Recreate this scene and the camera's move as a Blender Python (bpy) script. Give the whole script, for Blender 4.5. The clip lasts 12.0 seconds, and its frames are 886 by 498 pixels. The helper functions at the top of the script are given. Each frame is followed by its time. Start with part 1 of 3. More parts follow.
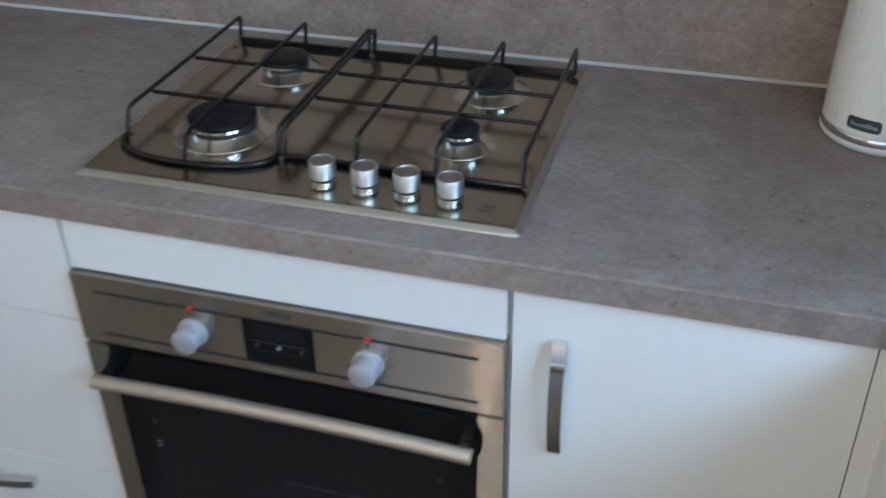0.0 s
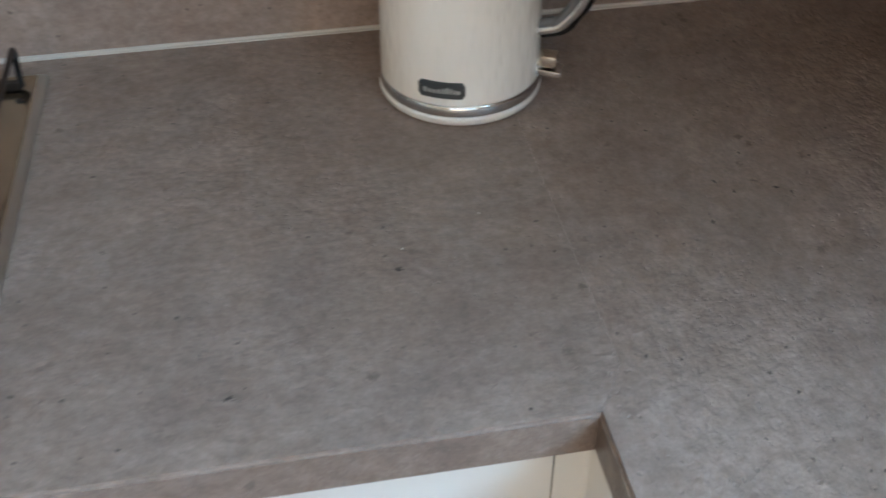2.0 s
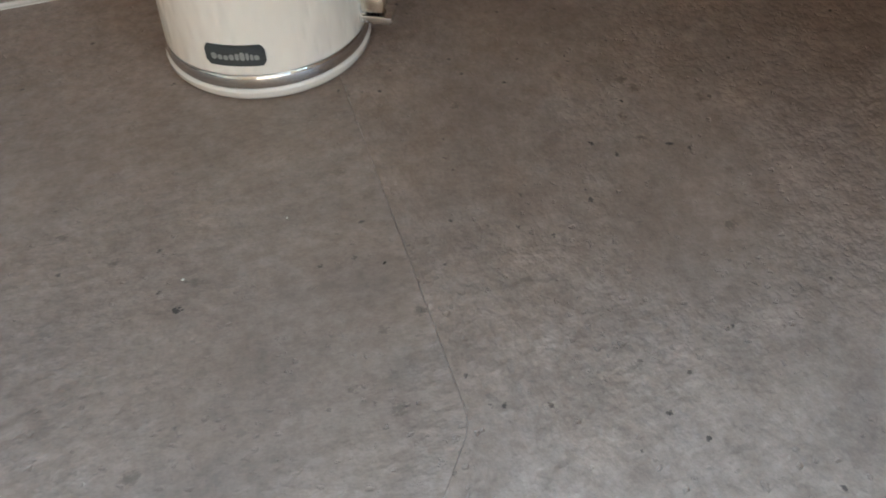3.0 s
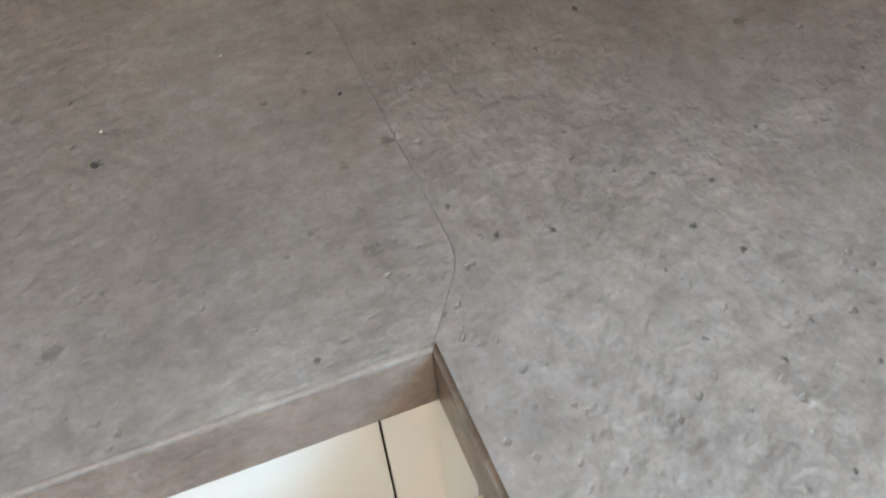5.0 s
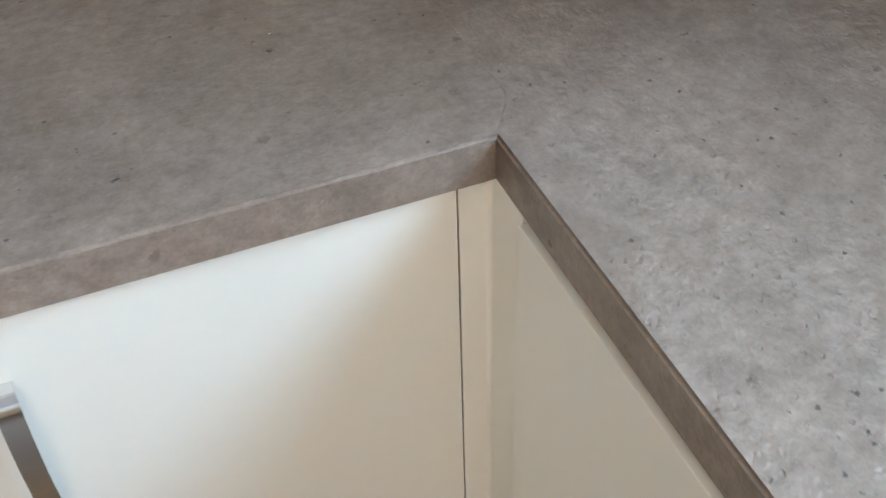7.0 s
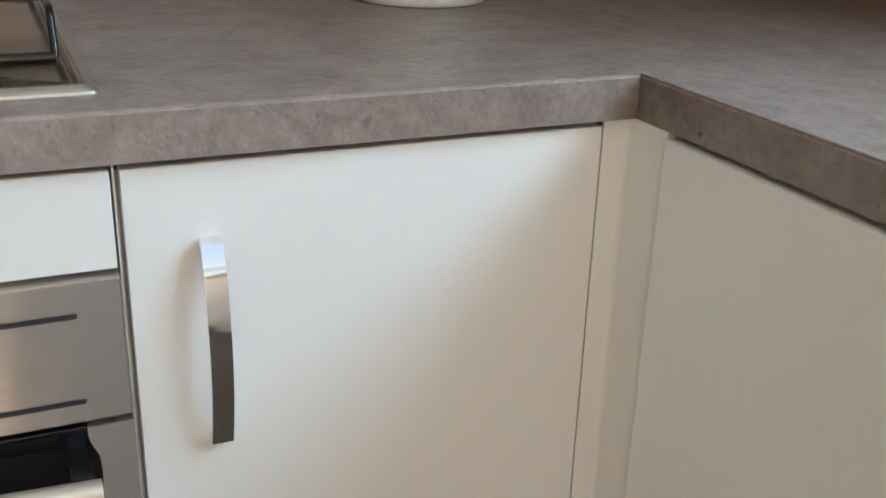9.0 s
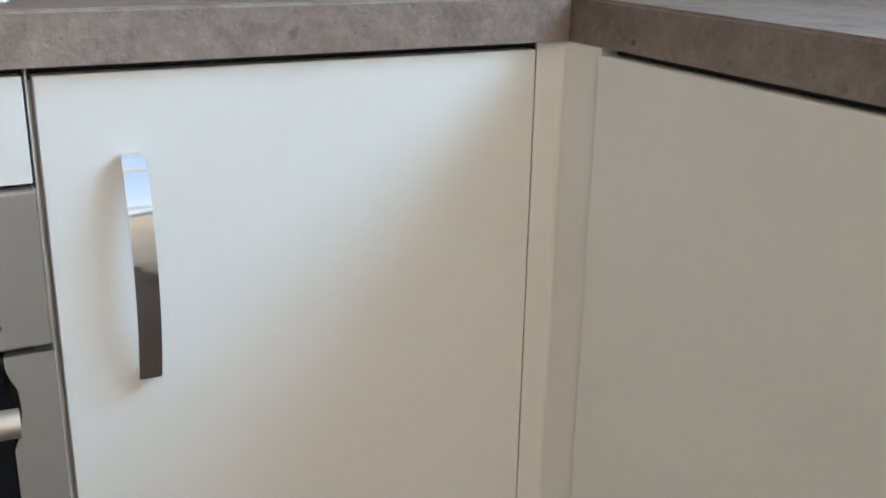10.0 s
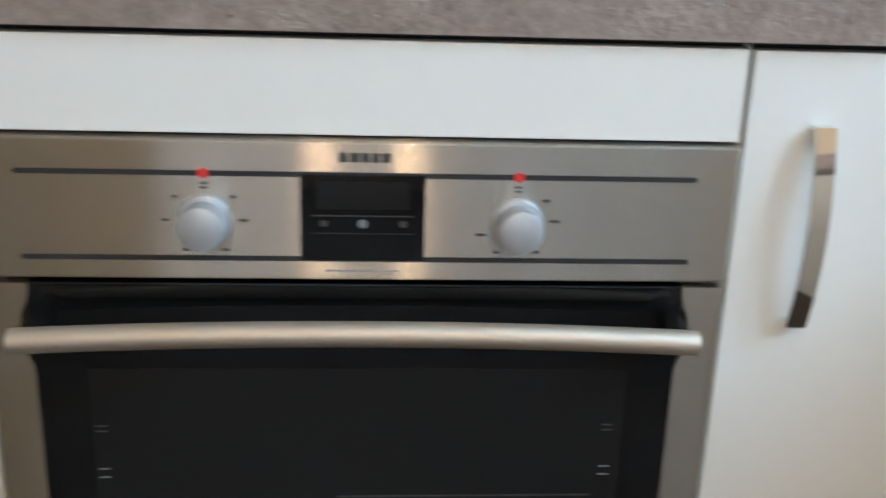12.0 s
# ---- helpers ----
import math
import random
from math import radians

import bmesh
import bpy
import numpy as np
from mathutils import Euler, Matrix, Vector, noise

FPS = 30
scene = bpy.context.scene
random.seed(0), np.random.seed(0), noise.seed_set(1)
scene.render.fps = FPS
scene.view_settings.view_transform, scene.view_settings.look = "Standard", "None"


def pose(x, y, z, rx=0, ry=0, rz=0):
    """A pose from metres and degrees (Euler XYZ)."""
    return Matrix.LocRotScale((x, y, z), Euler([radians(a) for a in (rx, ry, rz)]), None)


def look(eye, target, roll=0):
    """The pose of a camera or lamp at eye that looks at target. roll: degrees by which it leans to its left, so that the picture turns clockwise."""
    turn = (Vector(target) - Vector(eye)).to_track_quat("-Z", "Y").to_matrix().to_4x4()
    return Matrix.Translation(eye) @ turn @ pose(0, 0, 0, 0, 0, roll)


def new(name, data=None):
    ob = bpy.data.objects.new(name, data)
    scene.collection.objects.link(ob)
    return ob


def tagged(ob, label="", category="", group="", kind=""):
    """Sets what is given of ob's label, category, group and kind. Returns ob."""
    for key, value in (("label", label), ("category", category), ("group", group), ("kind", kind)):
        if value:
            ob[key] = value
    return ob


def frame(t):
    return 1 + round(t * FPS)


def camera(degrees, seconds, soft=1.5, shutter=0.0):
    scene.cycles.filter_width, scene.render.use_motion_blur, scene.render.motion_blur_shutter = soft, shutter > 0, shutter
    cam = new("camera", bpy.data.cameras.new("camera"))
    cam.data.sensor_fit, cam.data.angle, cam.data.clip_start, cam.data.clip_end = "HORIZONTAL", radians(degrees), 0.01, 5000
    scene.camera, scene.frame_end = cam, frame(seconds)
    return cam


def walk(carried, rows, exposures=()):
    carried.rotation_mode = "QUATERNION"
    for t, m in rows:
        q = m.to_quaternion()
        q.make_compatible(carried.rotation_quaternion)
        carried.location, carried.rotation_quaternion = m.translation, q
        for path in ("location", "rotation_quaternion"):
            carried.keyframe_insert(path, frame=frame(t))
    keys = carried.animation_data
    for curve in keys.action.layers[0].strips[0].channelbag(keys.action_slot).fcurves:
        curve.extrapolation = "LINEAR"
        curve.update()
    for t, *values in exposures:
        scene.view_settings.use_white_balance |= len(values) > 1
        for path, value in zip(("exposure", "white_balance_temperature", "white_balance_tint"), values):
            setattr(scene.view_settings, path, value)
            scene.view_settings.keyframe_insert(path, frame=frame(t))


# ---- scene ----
cam = camera(46.5, 12.0, shutter=0.4)
PATH = [
    (0, (-0.215, -0.941, 1.561), (-0.711, 0.656, 0.465), -1.1),
    (0.5, (-0.19, -0.738, 1.522), (-0.582, 0.864, 0.39), -1.1),
    (1, (-0.214, -0.63, 1.513), (-0.391, 0.957, 0.309), -0.1),
    (1.5, (-0.24, -0.553, 1.498), (-0.151, 1.006, 0.248), 0.6),
    (2, (-0.186, -0.446, 1.464), (0.07, 1.055, 0.167), -0.5),
    (2.5, (-0.1, -0.345, 1.416), (0.206, 1.093, 0.059), -2.2),
    (2.7, (-0.072, -0.313, 1.396), (0.243, 1.101, 0.016), -2.9),
    (4.3, (-0.038, -0.214, 1.27), (0.333, 1.103, -0.189), -5.7),
    (4.5, (-0.043, -0.221, 1.262), (0.333, 1.084, -0.207), -5.7),
    (5, (-0.063, -0.249, 1.257), (0.31, 1.034, -0.231), -6.2),
    (5.5, (-0.088, -0.28, 1.256), (0.281, 0.995, -0.24), -6.3),
    (6, (-0.141, -0.354, 1.275), (0.27, 0.938, -0.195), -5.0),
    (6.5, (-0.207, -0.452, 1.336), (0.255, 0.868, -0.094), -3.6),
    (6.7, (-0.218, -0.484, 1.345), (0.262, 0.852, -0.065), -3.2),
    (8.3, (-0.429, -0.694, 1.232), (0.244, 0.943, 0.3), 1.8),
    (8.5, (-0.455, -0.704, 1.189), (0.237, 0.963, 0.327), 1.9),
    (9, (-0.504, -0.717, 1.088), (0.266, 0.975, 0.351), 1.8),
    (9.5, (-0.482, -0.731, 1.017), (0.308, 0.985, 0.36), 0.8),
    (10, (-0.501, -0.733, 0.979), (0.379, 0.948, 0.346), 1.0),
    (10.5, (-0.513, -0.746, 0.959), (0.3, 0.976, 0.347), 0.8),
    (11, (-0.55, -0.749, 0.965), (0.058, 1.048, 0.331), 1.2),
    (11.5, (-0.615, -0.768, 0.957), (-0.261, 1.095, 0.32), 1.3),
    (12, (-0.729, -0.785, 0.971), (-0.582, 1.101, 0.324), 2.0),
]
EXPOSURE = [
    (0, -0.48, 5350, 11), (1, -0.28, 5450, 11), (1.5, -0.26, 5500, 11), (2, -0.27, 5950, 13), (2.5, -0.14, 6250, 13), (4.5, 0.31, 5950, 9), (5.5, 0.15, 6450, 12),
    (6.5, 0.01, 6300, 12), (8.5, -0.30, 6400, 15), (9.5, -0.30, 6150, 12), (11.5, -0.27, 6000, 12), (12, -0.25, 6100, 12),
]
walk(cam, [(t, look(eye, target, roll)) for t, eye, target, roll in PATH], EXPOSURE)

# ---------------------------------------------------------------- light
world = bpy.data.worlds.new("sky")
scene.world = world
world.use_nodes = True
wn = world.node_tree.nodes
sky = wn.new("ShaderNodeTexSky")
sky.sky_type, sky.sun_disc = "NISHITA", False
sky.sun_elevation, sky.sun_rotation = radians(35), radians(200)
world.node_tree.links.new(sky.outputs[0], wn["Background"].inputs[0])
wn["Background"].inputs[1].default_value = 0.12


def area_lamp(name, m, sx, sy, watts, colour):
    data = bpy.data.lights.new(name, "AREA")
    data.shape, data.size, data.size_y, data.energy, data.color = "RECTANGLE", sx, sy, watts, colour
    ob = new(name, data)
    ob.matrix_world = m
    return ob


# daylight in the opening of the side window and of the rear window, and two warm bulbs under the ceiling
area_lamp("side_daylight", look((0.93, -0.97, 1.80), (-1.07, -0.97, 1.20)), 1.22, 0.86, 66.0, (0.50, 0.77, 1.0))
area_lamp("rear_daylight", look((-0.435, -2.62, 1.17), (-0.435, 0.0, 1.17)), 1.98, 2.10, 5.5, (0.66, 0.84, 1.0))
BULBS = [(-0.855, -1.85, 1.72), (-0.615, -1.85, 1.72)]
for place in BULBS:
    data = bpy.data.lights.new("bulb_light", "POINT")
    data.energy, data.color, data.shadow_soft_size = 17.0, (1.0, 0.67, 0.36), 0.03
    new("bulb_light", data).location = place

# ---------------------------------------------------------------- materials


def material(name):
    mat = bpy.data.materials.new(name)
    mat.use_nodes = True
    return mat, mat.node_tree.nodes, mat.node_tree.links, mat.node_tree.nodes["Principled BSDF"]


def noise_node(nodes, links, vector, scale, detail=4.0, rough=0.55):
    n = nodes.new("ShaderNodeTexNoise")
    n.inputs["Scale"].default_value, n.inputs["Detail"].default_value, n.inputs["Roughness"].default_value = scale, detail, rough
    links.new(vector, n.inputs["Vector"])
    return n.outputs["Fac"]


def ramp(nodes, links, fac, stops):
    r = nodes.new("ShaderNodeValToRGB")
    e = r.color_ramp.elements
    for k, (p, c) in enumerate(stops):
        el = e[k] if k < 2 else e.new(p)
        el.position, el.color = p, (*c, 1) if len(c) == 3 else c
    links.new(fac, r.inputs[0])
    return r.outputs[0]


def mix(nodes, links, kind, fac, a, b):
    m = nodes.new("ShaderNodeMix")
    m.data_type, m.blend_type = "RGBA", kind
    for socket, v in ((m.inputs[0], fac), (m.inputs[6], a), (m.inputs[7], b)):
        if isinstance(v, (int, float)):
            socket.default_value = v
        elif isinstance(v, tuple):
            socket.default_value = (*v, 1)
        else:
            links.new(v, socket)
    return m.outputs[2]


def bump(nodes, links, bsdf, height, strength, distance):
    b = nodes.new("ShaderNodeBump")
    b.inputs["Strength"].default_value, b.inputs["Distance"].default_value = strength, distance
    links.new(height, b.inputs["Height"])
    links.new(b.outputs[0], bsdf.inputs["Normal"])


def mapped(nodes, links, scale=(1, 1, 1), spread=0.0):
    """Object coordinates in metres, stretched, and shifted from object to object."""
    co = nodes.new("ShaderNodeTexCoord")
    mp = nodes.new("ShaderNodeMapping")
    mp.inputs["Scale"].default_value = scale
    links.new(co.outputs["Object"], mp.inputs["Vector"])
    if spread:
        info = nodes.new("ShaderNodeObjectInfo")
        mul = nodes.new("ShaderNodeMath")
        mul.operation = "MULTIPLY"
        mul.inputs[1].default_value = spread
        links.new(info.outputs["Random"], mul.inputs[0])
        links.new(mul.outputs[0], mp.inputs["Location"])
    return mp.outputs[0]


def stone_laminate(name, tint=1.0, relief=0.9, run=(0.86, 1, 1)):
    """Printed concrete look, drawn out along the run: clouds, blotches, mottling, dark pits, moulded relief."""
    mat, n, l, p = material(name)
    v = mapped(n, l, run, 7.0)
    cloud = noise_node(n, l, v, 4.5, 4.0, 0.55)
    blotch = noise_node(n, l, v, 27.0, 5.0, 0.6)
    mottle = noise_node(n, l, v, 95.0, 4.0, 0.6)
    fine = noise_node(n, l, v, 330.0, 3.0, 0.65)
    t = tint
    c = ramp(n, l, cloud, [(0.33, (0.185 * t, 0.144 * t, 0.121 * t)), (0.67, (0.237 * t, 0.189 * t, 0.162 * t))])
    c = mix(n, l, "OVERLAY", 0.40, c, ramp(n, l, blotch, [(0.34, (0.34, 0.33, 0.32)), (0.66, (0.64, 0.64, 0.64))]))
    c = mix(n, l, "OVERLAY", 0.38, c, ramp(n, l, mottle, [(0.34, (0.29, 0.28, 0.27)), (0.66, (0.67, 0.67, 0.67))]))
    c = mix(n, l, "OVERLAY", 0.24, c, ramp(n, l, fine, [(0.34, (0.30, 0.30, 0.30)), (0.66, (0.68, 0.68, 0.68))]))

    # greyer and browner patches
    hue = ramp(n, l, noise_node(n, l, v, 13.0, 3.0), [(0.40, (0, 0, 0)), (0.62, (0.5, 0.5, 0.5))])
    c = mix(n, l, "MULTIPLY", hue, c, (0.97, 1.0, 1.05))

    def near_cells(scale, wobble, amount):
        """Distance to scattered points, with ragged outlines."""
        cells = n.new("ShaderNodeTexVoronoi")
        cells.inputs["Scale"].default_value = scale
        l.new(v, cells.inputs["Vector"])
        rag = n.new("ShaderNodeMath")
        rag.operation = "MULTIPLY_ADD"
        rag.inputs[1].default_value = amount
        l.new(wobble, rag.inputs[0])
        l.new(cells.outputs["Distance"], rag.inputs[2])
        return rag.outputs[0]

    def spots(scale, reach, colour, where, lo):
        near = ramp(n, l, near_cells(scale, fine, 0.35), [(0.175 + reach * 0.5, (1, 1, 1)), (0.175 + reach, (0, 0, 0))])
        gate = ramp(n, l, noise_node(n, l, v, where, 2.0), [(lo, (0, 0, 0)), (lo + 0.05, (1, 1, 1))])
        both = mix(n, l, "MULTIPLY", 1.0, near, gate)
        return mix(n, l, "MIX", both, c, colour)

    c = spots(24.0, 0.060, (0.045, 0.036, 0.032), 8.0, 0.49)
    c = spots(34.0, 0.17, (0.165, 0.127, 0.107), 11.0, 0.54)
    c = spots(60.0, 0.11, (0.085, 0.068, 0.060), 16.0, 0.49)
    l.new(c, p.inputs["Base Color"])
    l.new(ramp(n, l, blotch, [(0.3, (0.45, 0.45, 0.45)), (0.7, (0.34, 0.34, 0.34))]), p.inputs["Roughness"])
    # moulded surface: coarse lumps in patches, smooth ground between, and clusters of sunken pits
    coarse = ramp(n, l, noise_node(n, l, v, 120.0, 2.5, 0.5), [(0.30, (0.2, 0.2, 0.2)), (0.70, (0.85, 0.85, 0.85))])
    smooth = ramp(n, l, noise_node(n, l, v, 300.0, 2.0, 0.5), [(0.0, (0.42, 0.42, 0.42)), (1.0, (0.66, 0.66, 0.66))])
    rough = ramp(n, l, noise_node(n, l, v, 9.0, 4.0, 0.6), [(0.36, (0.15, 0.15, 0.15)), (0.56, (0.8, 0.8, 0.8))])
    lumps = mix(n, l, "MIX", rough, smooth, coarse)
    ragged = near_cells(120.0, noise_node(n, l, v, 380.0, 3.0, 0.6), 0.7)
    hollow = ramp(n, l, ragged, [(0.42, (0.1, 0.1, 0.1)), (0.58, (1, 1, 1))])
    patch = ramp(n, l, noise_node(n, l, v, 24.0, 3.0), [(0.44, (0, 0, 0)), (0.56, (0.8, 0.8, 0.8))])
    height = mix(n, l, "MULTIPLY", patch, lumps, hollow)
    bump(n, l, p, height, relief, 0.0029)
    return mat


def plain(name, colour, rough, metal=0.0, grain=0.03, scale=60.0, relief=0.0, coat=0.0):
    """Paint, plastic or metal with a slight unevenness of colour and gloss."""
    mat, n, l, p = material(name)
    v = mapped(n, l, (1, 1, 1), 3.0)
    f = noise_node(n, l, v, scale, 4.0)
    big = noise_node(n, l, v, scale / 12, 3.0)
    lo, hi = tuple(c * (1 - grain) for c in colour), tuple(min(1, c * (1 + grain)) for c in colour)
    c = mix(n, l, "MIX", 0.5, ramp(n, l, f, [(0.3, lo), (0.7, hi)]), ramp(n, l, big, [(0.3, lo), (0.7, hi)]))
    l.new(c, p.inputs["Base Color"])
    p.inputs["Roughness"].default_value = rough
    if not metal and rough > 0.25:
        l.new(ramp(n, l, big, [(0.25, (rough * 0.9,) * 3), (0.75, (rough * 1.1,) * 3)]), p.inputs["Roughness"])
    p.inputs["Metallic"].default_value, p.inputs["Coat Weight"].default_value = metal, coat
    if relief:
        bump(n, l, p, f, relief, 0.0006)
    return mat


def brushed(name, colour, rough, stretch, aniso=0.0, spun=False, relief=0.02, depth=0.0002):
    """Brushed steel: long fine scratches, which draw highlights out across the brushing."""
    mat, n, l, p = material(name)
    v = mapped(n, l, stretch, 2.0)
    f = noise_node(n, l, v, 1.0, 3.0, 0.7)
    c = ramp(n, l, f, [(0.3, tuple(x * 0.965 for x in colour)), (0.7, tuple(min(1, x * 1.03) for x in colour))])
    l.new(c, p.inputs["Base Color"])
    p.inputs["Roughness"].default_value = rough
    p.inputs["Metallic"].default_value = 1.0
    if aniso:
        g = n.new("ShaderNodeBsdfAnisotropic")
        g.distribution = "GGX"
        g.inputs["Roughness"].default_value, g.inputs["Anisotropy"].default_value = rough, aniso
        if spun:
            across = n.new("ShaderNodeTangent")
            across.direction_type, across.axis = "RADIAL", "Z"
        else:
            across = n.new("ShaderNodeCombineXYZ")
            across.inputs[0].default_value = 1.0
        l.new(across.outputs[0], g.inputs["Tangent"])
        l.new(c, g.inputs["Color"])
        l.new(g.outputs[0], n["Material Output"].inputs["Surface"])
        p = g
    bump(n, l, p, f, relief, depth)
    return mat


LAMINATE = stone_laminate("grey_brown_stone_laminate", 1.36, 0.62)
LAMINATE_SIDE = stone_laminate("grey_brown_stone_laminate_turned", 1.46, 0.78, run=(1, 0.86, 1))
SPLASH = stone_laminate("stone_laminate_upright", 1.46, 0.5)
EDGING = stone_laminate("stone_laminate_edging", 1.24, 0.45)
DOOR = plain("white_satin_door_foil", (0.775, 0.765, 0.73), 0.34, grain=0.012, scale=90, relief=0.02)
CARCASS = plain("white_chipboard_carcass", (0.70, 0.69, 0.66), 0.5)
WALL = plain("matt_wall_paint", (0.70, 0.61, 0.48), 0.85, grain=0.03, scale=40, relief=0.1)
SHADE_BOX_PAINT = plain("taupe_shade_box_paint", (0.50, 0.45, 0.38), 0.6)
CEILING = plain("white_ceiling_paint", (0.80, 0.76, 0.68), 0.9)
FLOOR = plain("dark_floor_tile", (0.075, 0.06, 0.05), 0.4, grain=0.15, scale=14)
SEALANT = plain("white_silicone_sealant", (0.58, 0.56, 0.53), 0.45, grain=0.05, scale=80)
# dark rubber, and the stand-in colour for shade inside gaps
GAP = plain("dark_rubber_and_gap_shade", (0.02, 0.02, 0.022), 0.7)
STEEL = brushed("brushed_steel_front", (0.50, 0.47, 0.43), 0.23, (3, 3, 1600), 0.84, relief=0.05)
TRAY = brushed("brushed_steel_tray", (0.48, 0.432, 0.345), 0.2, (6, 700, 6))
RIM = plain("polished_steel_rim", (0.72, 0.67, 0.59), 0.24, 1.0, grain=0.01, scale=30)
RIM_SATIN = plain("satin_steel_edge", (0.54, 0.50, 0.44), 0.42, 1.0, grain=0.02, scale=60)
BAR = plain("matt_aluminium_bar", (0.58, 0.51, 0.43), 0.55, 1.0, grain=0.02, scale=200)
CHROME = plain("polished_chrome", (0.78, 0.79, 0.80), 0.05, 1.0, grain=0.02, scale=20)
ALU = plain("satin_aluminium", (0.74, 0.73, 0.71), 0.42, 1.0, grain=0.03, scale=200)
SPUN = brushed("spun_aluminium_top", (0.50, 0.47, 0.43), 0.30, (900, 900, 6), 0.7, True, 0.05)
SILVER = plain("silver_painted_plastic", (0.43, 0.445, 0.465), 0.36, 0.35, grain=0.03, scale=120)
ENAMEL = plain("black_enamel", (0.006, 0.006, 0.0065), 0.13, grain=0.2, scale=60)
CAST = plain("matt_black_enamel_cap", (0.008, 0.008, 0.0085), 0.38, grain=0.25, scale=300, relief=0.2)
GLASS_BLACK = plain("black_oven_glass", (0.006, 0.0065, 0.007), 0.05, grain=0.0, scale=30)
INNER = plain("dark_oven_cavity", (0.012, 0.0125, 0.013), 0.12, grain=0.0, scale=30)
RED = plain("red_print", (0.65, 0.03, 0.025), 0.4)
PRINT = plain("dark_print", (0.05, 0.048, 0.045), 0.5)
PALE_PRINT = plain("pale_print", (0.24, 0.25, 0.26), 0.4)
KETTLE_WHITE = plain("cream_white_gloss_paint", (0.80, 0.78, 0.74), 0.16, grain=0.01, coat=0.3)
BADGE = plain("dark_slate_badge", (0.055, 0.065, 0.07), 0.3)
BADGE_TYPE = plain("silver_badge_print", (0.45, 0.47, 0.47), 0.3, 0.6)
GREY_PLASTIC = plain("grey_kettle_plastic", (0.16, 0.165, 0.17), 0.35)
WINDOW_WHITE = plain("white_window_plastic", (0.78, 0.78, 0.77), 0.35)


for dark in (GLASS_BLACK, INNER, CAST):
    dark.node_tree.nodes["Principled BSDF"].inputs["Specular IOR Level"].default_value = 0.34


def glow(name, colour, strength):
    mat, n, l, p = material(name)
    p.inputs["Base Color"].default_value = (*colour, 1)
    p.inputs["Emission Color"].default_value, p.inputs["Emission Strength"].default_value = (*colour, 1), strength
    return mat


def clear_glass(name):
    mat, n, l, p = material(name)
    p.inputs["Base Color"].default_value = (0.97, 0.99, 0.98, 1)
    p.inputs["Transmission Weight"].default_value, p.inputs["Roughness"].default_value, p.inputs["IOR"].default_value = 1.0, 0.0, 1.45
    return mat


PANE = clear_glass("window_glass")

# ---------------------------------------------------------------- shapes


def part(name, bm, mat, parent=None, label="", smooth=None):
    """Links a bmesh as one mesh object, under its thing if there is one."""
    me = bpy.data.meshes.new(name)
    bmesh.ops.recalc_face_normals(bm, faces=bm.faces)
    bm.to_mesh(me)
    bm.free()
    me.materials.append(mat)
    if smooth is not None:
        me.shade_smooth()
        me.set_sharp_from_angle(angle=radians(smooth))
    ob = new(name, me)
    if parent:
        ob.parent = parent
    if label:
        ob["label"] = label
    return ob


def thing(name, label, category, group="", at=(0, 0, 0)):
    ob = new(name)
    ob.location = at
    ob.empty_display_size = 0.05
    return tagged(ob, label, category, group)


def box(x0, x1, y0, y1, z0, z1, bevel=0.0, seg=2, bm=None):
    b = bmesh.new()
    bmesh.ops.create_cube(b, size=1.0)
    for v in b.verts:
        v.co = Vector(((x0 + x1) / 2 + v.co.x * (x1 - x0), (y0 + y1) / 2 + v.co.y * (y1 - y0), (z0 + z1) / 2 + v.co.z * (z1 - z0)))
    if bevel:
        bmesh.ops.bevel(b, geom=b.edges[:], offset=bevel, segments=seg, affect="EDGES", profile=0.6)
    return join(bm, b) if bm else b


def join(a, b):
    me = bpy.data.meshes.new("joined")
    b.to_mesh(me)
    b.free()
    a.from_mesh(me)
    bpy.data.meshes.remove(me)
    return a


def slab(outline, z0, z1, bevel=0.0, front=None, seg=3):
    """An upright prism over an outline; the top edges for which front(a, b) holds are rounded."""
    b = bmesh.new()
    low = [b.verts.new((x, y, z0)) for x, y in outline]
    top = [b.verts.new((x, y, z1)) for x, y in outline]
    k = len(outline)
    b.faces.new(low[::-1])
    b.faces.new(top)
    for i in range(k):
        b.faces.new((low[i], low[(i + 1) % k], top[(i + 1) % k], top[i]))
    if bevel:
        edges = [e for e in b.edges if front(e.verts[0].co, e.verts[1].co)]
        bmesh.ops.bevel(b, geom=edges, offset=bevel, segments=seg, affect="EDGES")
    return b


def lathe(profile, n=48, bm=None, at=(0, 0, 0), turn=None):
    """A solid of revolution about z from (radius, height) pairs."""
    b = bmesh.new()
    rings = []
    for r, z in profile:
        rings.append([b.verts.new((r * math.cos(2 * math.pi * i / n), r * math.sin(2 * math.pi * i / n), z)) for i in range(n)] if r > 1e-6 else [b.verts.new((0, 0, z))])
    for lo, hi in zip(rings, rings[1:]):
        for i in range(n):
            j = (i + 1) % n
            if len(lo) == 1 and len(hi) > 1:
                b.faces.new((lo[0], hi[i], hi[j]))
            elif len(hi) == 1 and len(lo) > 1:
                b.faces.new((lo[i], lo[j], hi[0]))
            elif len(lo) > 1:
                b.faces.new((lo[i], lo[j], hi[j], hi[i]))
    for ring, flip in ((rings[0], True), (rings[-1], False)):
        if len(ring) > 1:
            b.faces.new(ring[::-1] if flip else ring)
    m = Matrix.Translation(at) @ (turn or Matrix())
    b.transform(m)
    return join(bm, b) if bm else b


